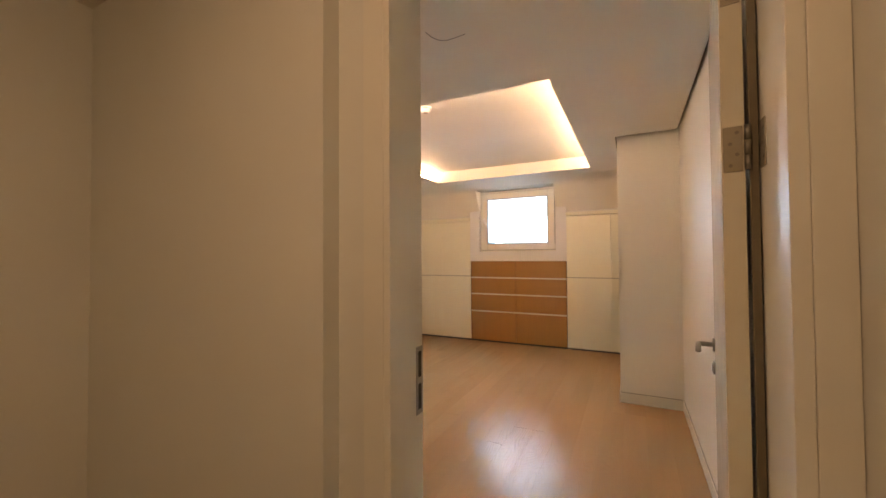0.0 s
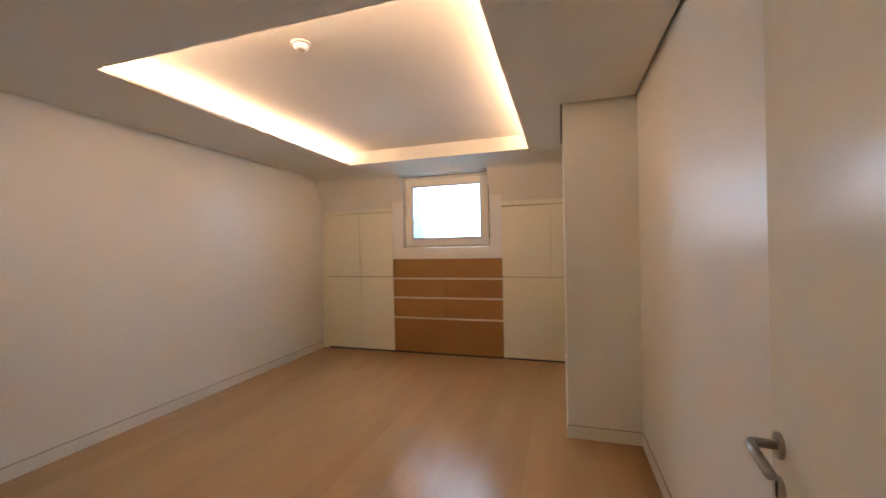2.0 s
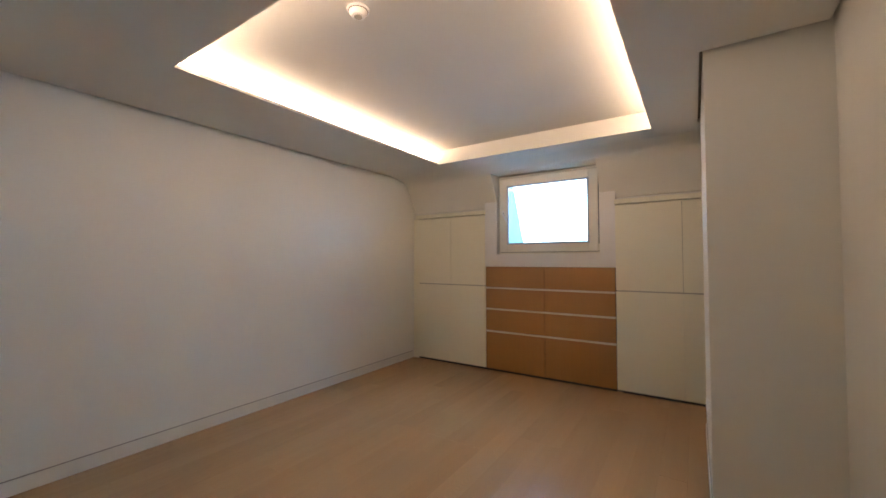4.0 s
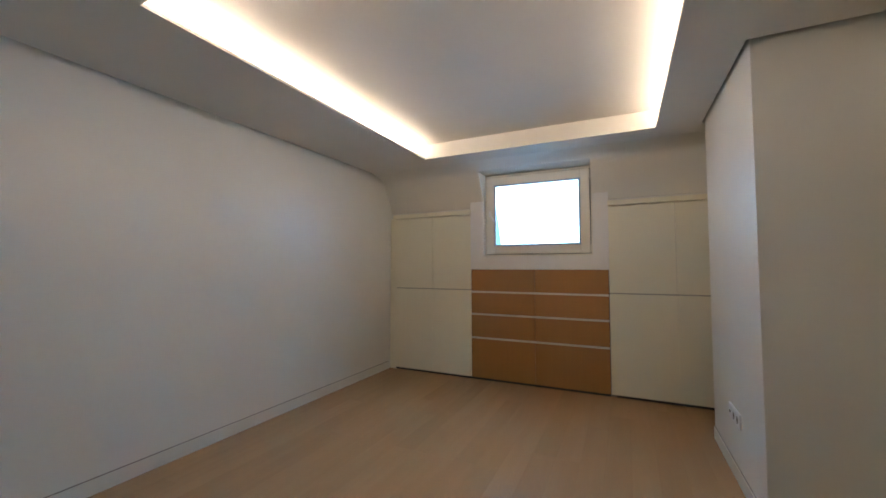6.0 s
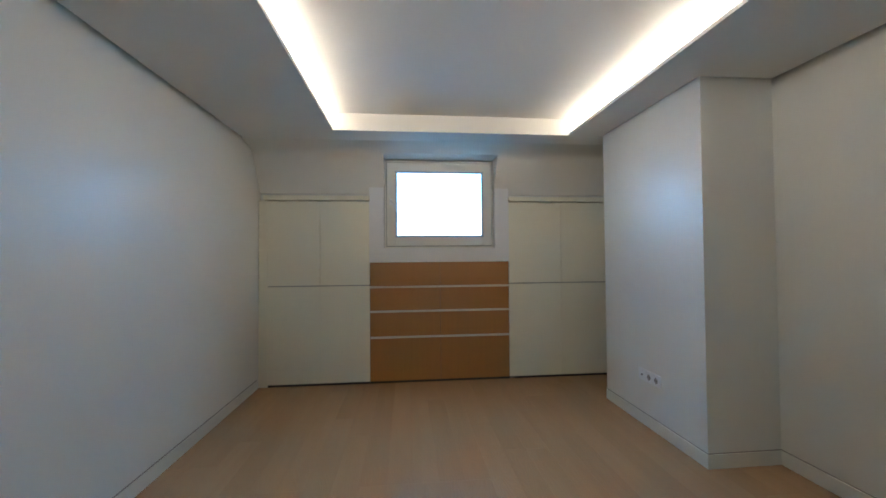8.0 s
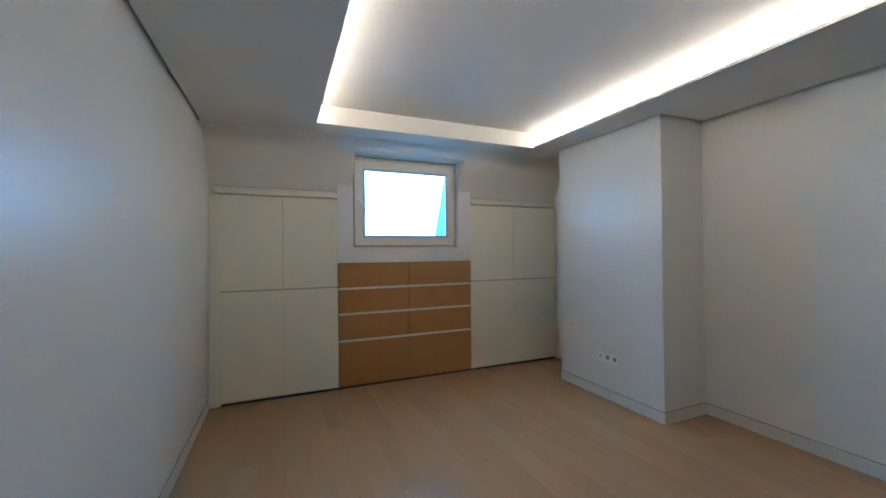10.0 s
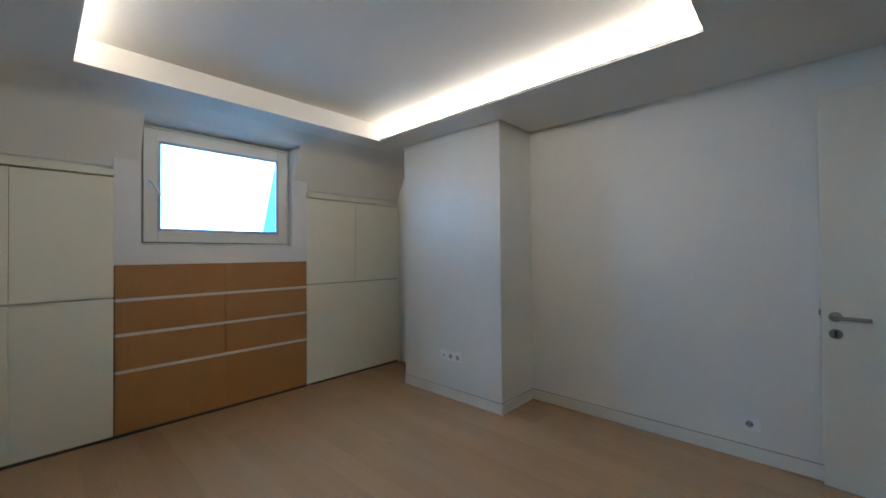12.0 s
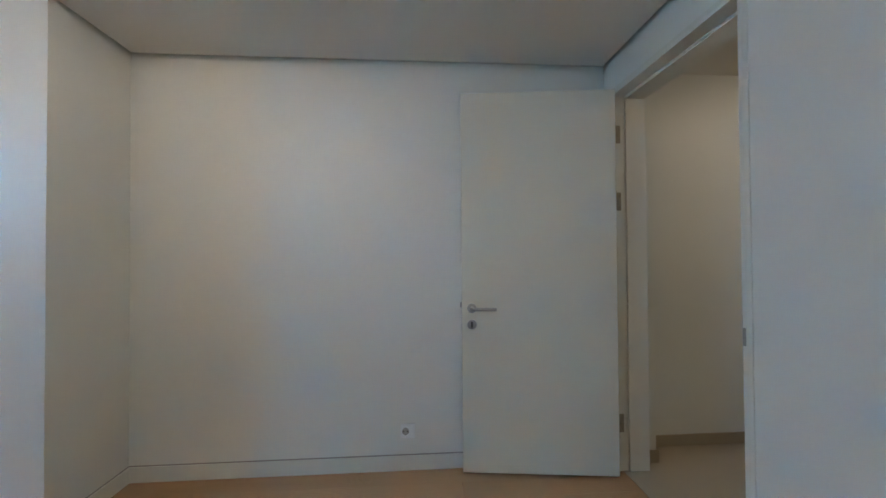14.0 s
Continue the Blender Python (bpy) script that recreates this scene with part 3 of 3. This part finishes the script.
def schuko(parent, x, y, z):
    """A round socket in a plate on a wall that faces -x; a flat grey disc stands for its shaded recess."""
    well = part("recess_shade", disc(bmesh.new(), (x - 0.0112, y, z), "x", 0.0195, 0.001, 28), M_GREY_SHADE, parent, "grey disc coloured as the shaded socket recess")
    for dy in (-0.0095, 0.0095):
        part("contact_hole", disc(bmesh.new(), (x - 0.0122, y + dy, z), "x", 0.0042, 0.001, 12), M_DARK, well)
    for dz in (-0.0185, 0.0185):
        part("earth_clip", boxes((x - 0.0135, x - 0.0117, y - 0.003, y + 0.003, z + dz - 0.003, z + dz + 0.003)), M_STEEL, well)


trio = thing("wall_socket", (CX, 3.15, 0.36), "white triple plate with an aerial outlet and two sockets", "socket")
part("plate", boxes((CX - 0.0095, CX - 0.0002, 3.03, 3.275, 0.322, 0.405), bevel=0.002), M_PLATE, trio)
for k, y in enumerate((3.072, 3.15, 3.228)):
    part("insert", boxes((CX - 0.0110, CX - 0.0095, y - 0.033, y + 0.033, 0.331, 0.396), bevel=0.0006), M_PLATE, trio)
for y in (3.072, 3.15):
    schuko(trio, CX, y, 0.3635)
part("aerial_outlet", disc(bmesh.new(), (CX - 0.0125, 3.228, 0.3635), "x", 0.008, 0.004, 20, 0.001), M_GROOVE, trio, "grey round aerial outlet")
solo = thing("wall_socket", (XR, 1.19, 0.218), "single white wall socket low on the wall", "socket")
part("plate", boxes((XR - 0.009, XR - 0.0002, 1.116, 1.196, 0.178, 0.258), bevel=0.002), M_PLATE, solo)
part("insert", boxes((XR - 0.0110, XR - 0.0095, 1.124, 1.188, 0.186, 0.25), bevel=0.0006), M_PLATE, solo)
schuko(solo, XR, 1.168, 0.218)

# ---- floor boards ----
floor = structure("floor", boxes((-0.1, XR + 0.1, -0.03, YB + 0.1, -0.06, -0.0045)), M_DARK, "light oiled oak plank floor with a soft sheen", "floor")
rng = random.Random(7)
WB = 0.145
nrow = int(math.ceil(XR / WB))
shapes = {}


def board(length):
    """One board, 145 mm wide, with eased top edges; boards of one length share a mesh."""
    if length not in shapes:
        g, e = 0.0001, 0.0004
        ring = [(g, -0.0044), (g, -e), (g + e, 0.0), (WB - g - e, 0.0), (WB - g, -e), (WB - g, -0.0044)]
        bm = extruded(bmesh.new(), ring, "y", 0.0005, length - 0.0005)
        shapes[length] = mesh_of("plank", bm, M_OAK)
    return shapes[length]


for r in range(nrow):
    y = -0.03 - rng.choice((0.0, 0.3, 0.6, 0.9, 1.2))
    while y < YF + 0.02:
        length = rng.choice((1.2, 1.5, 1.8, 2.1))
        a, b = max(y, -0.03), min(y + length, YF + 0.035)
        if b - a > 0.05:
            pl = new("plank", board(round(b - a, 2)))
            pl.parent = floor
            pl.location = (r * WB, a, 0)
        y += length
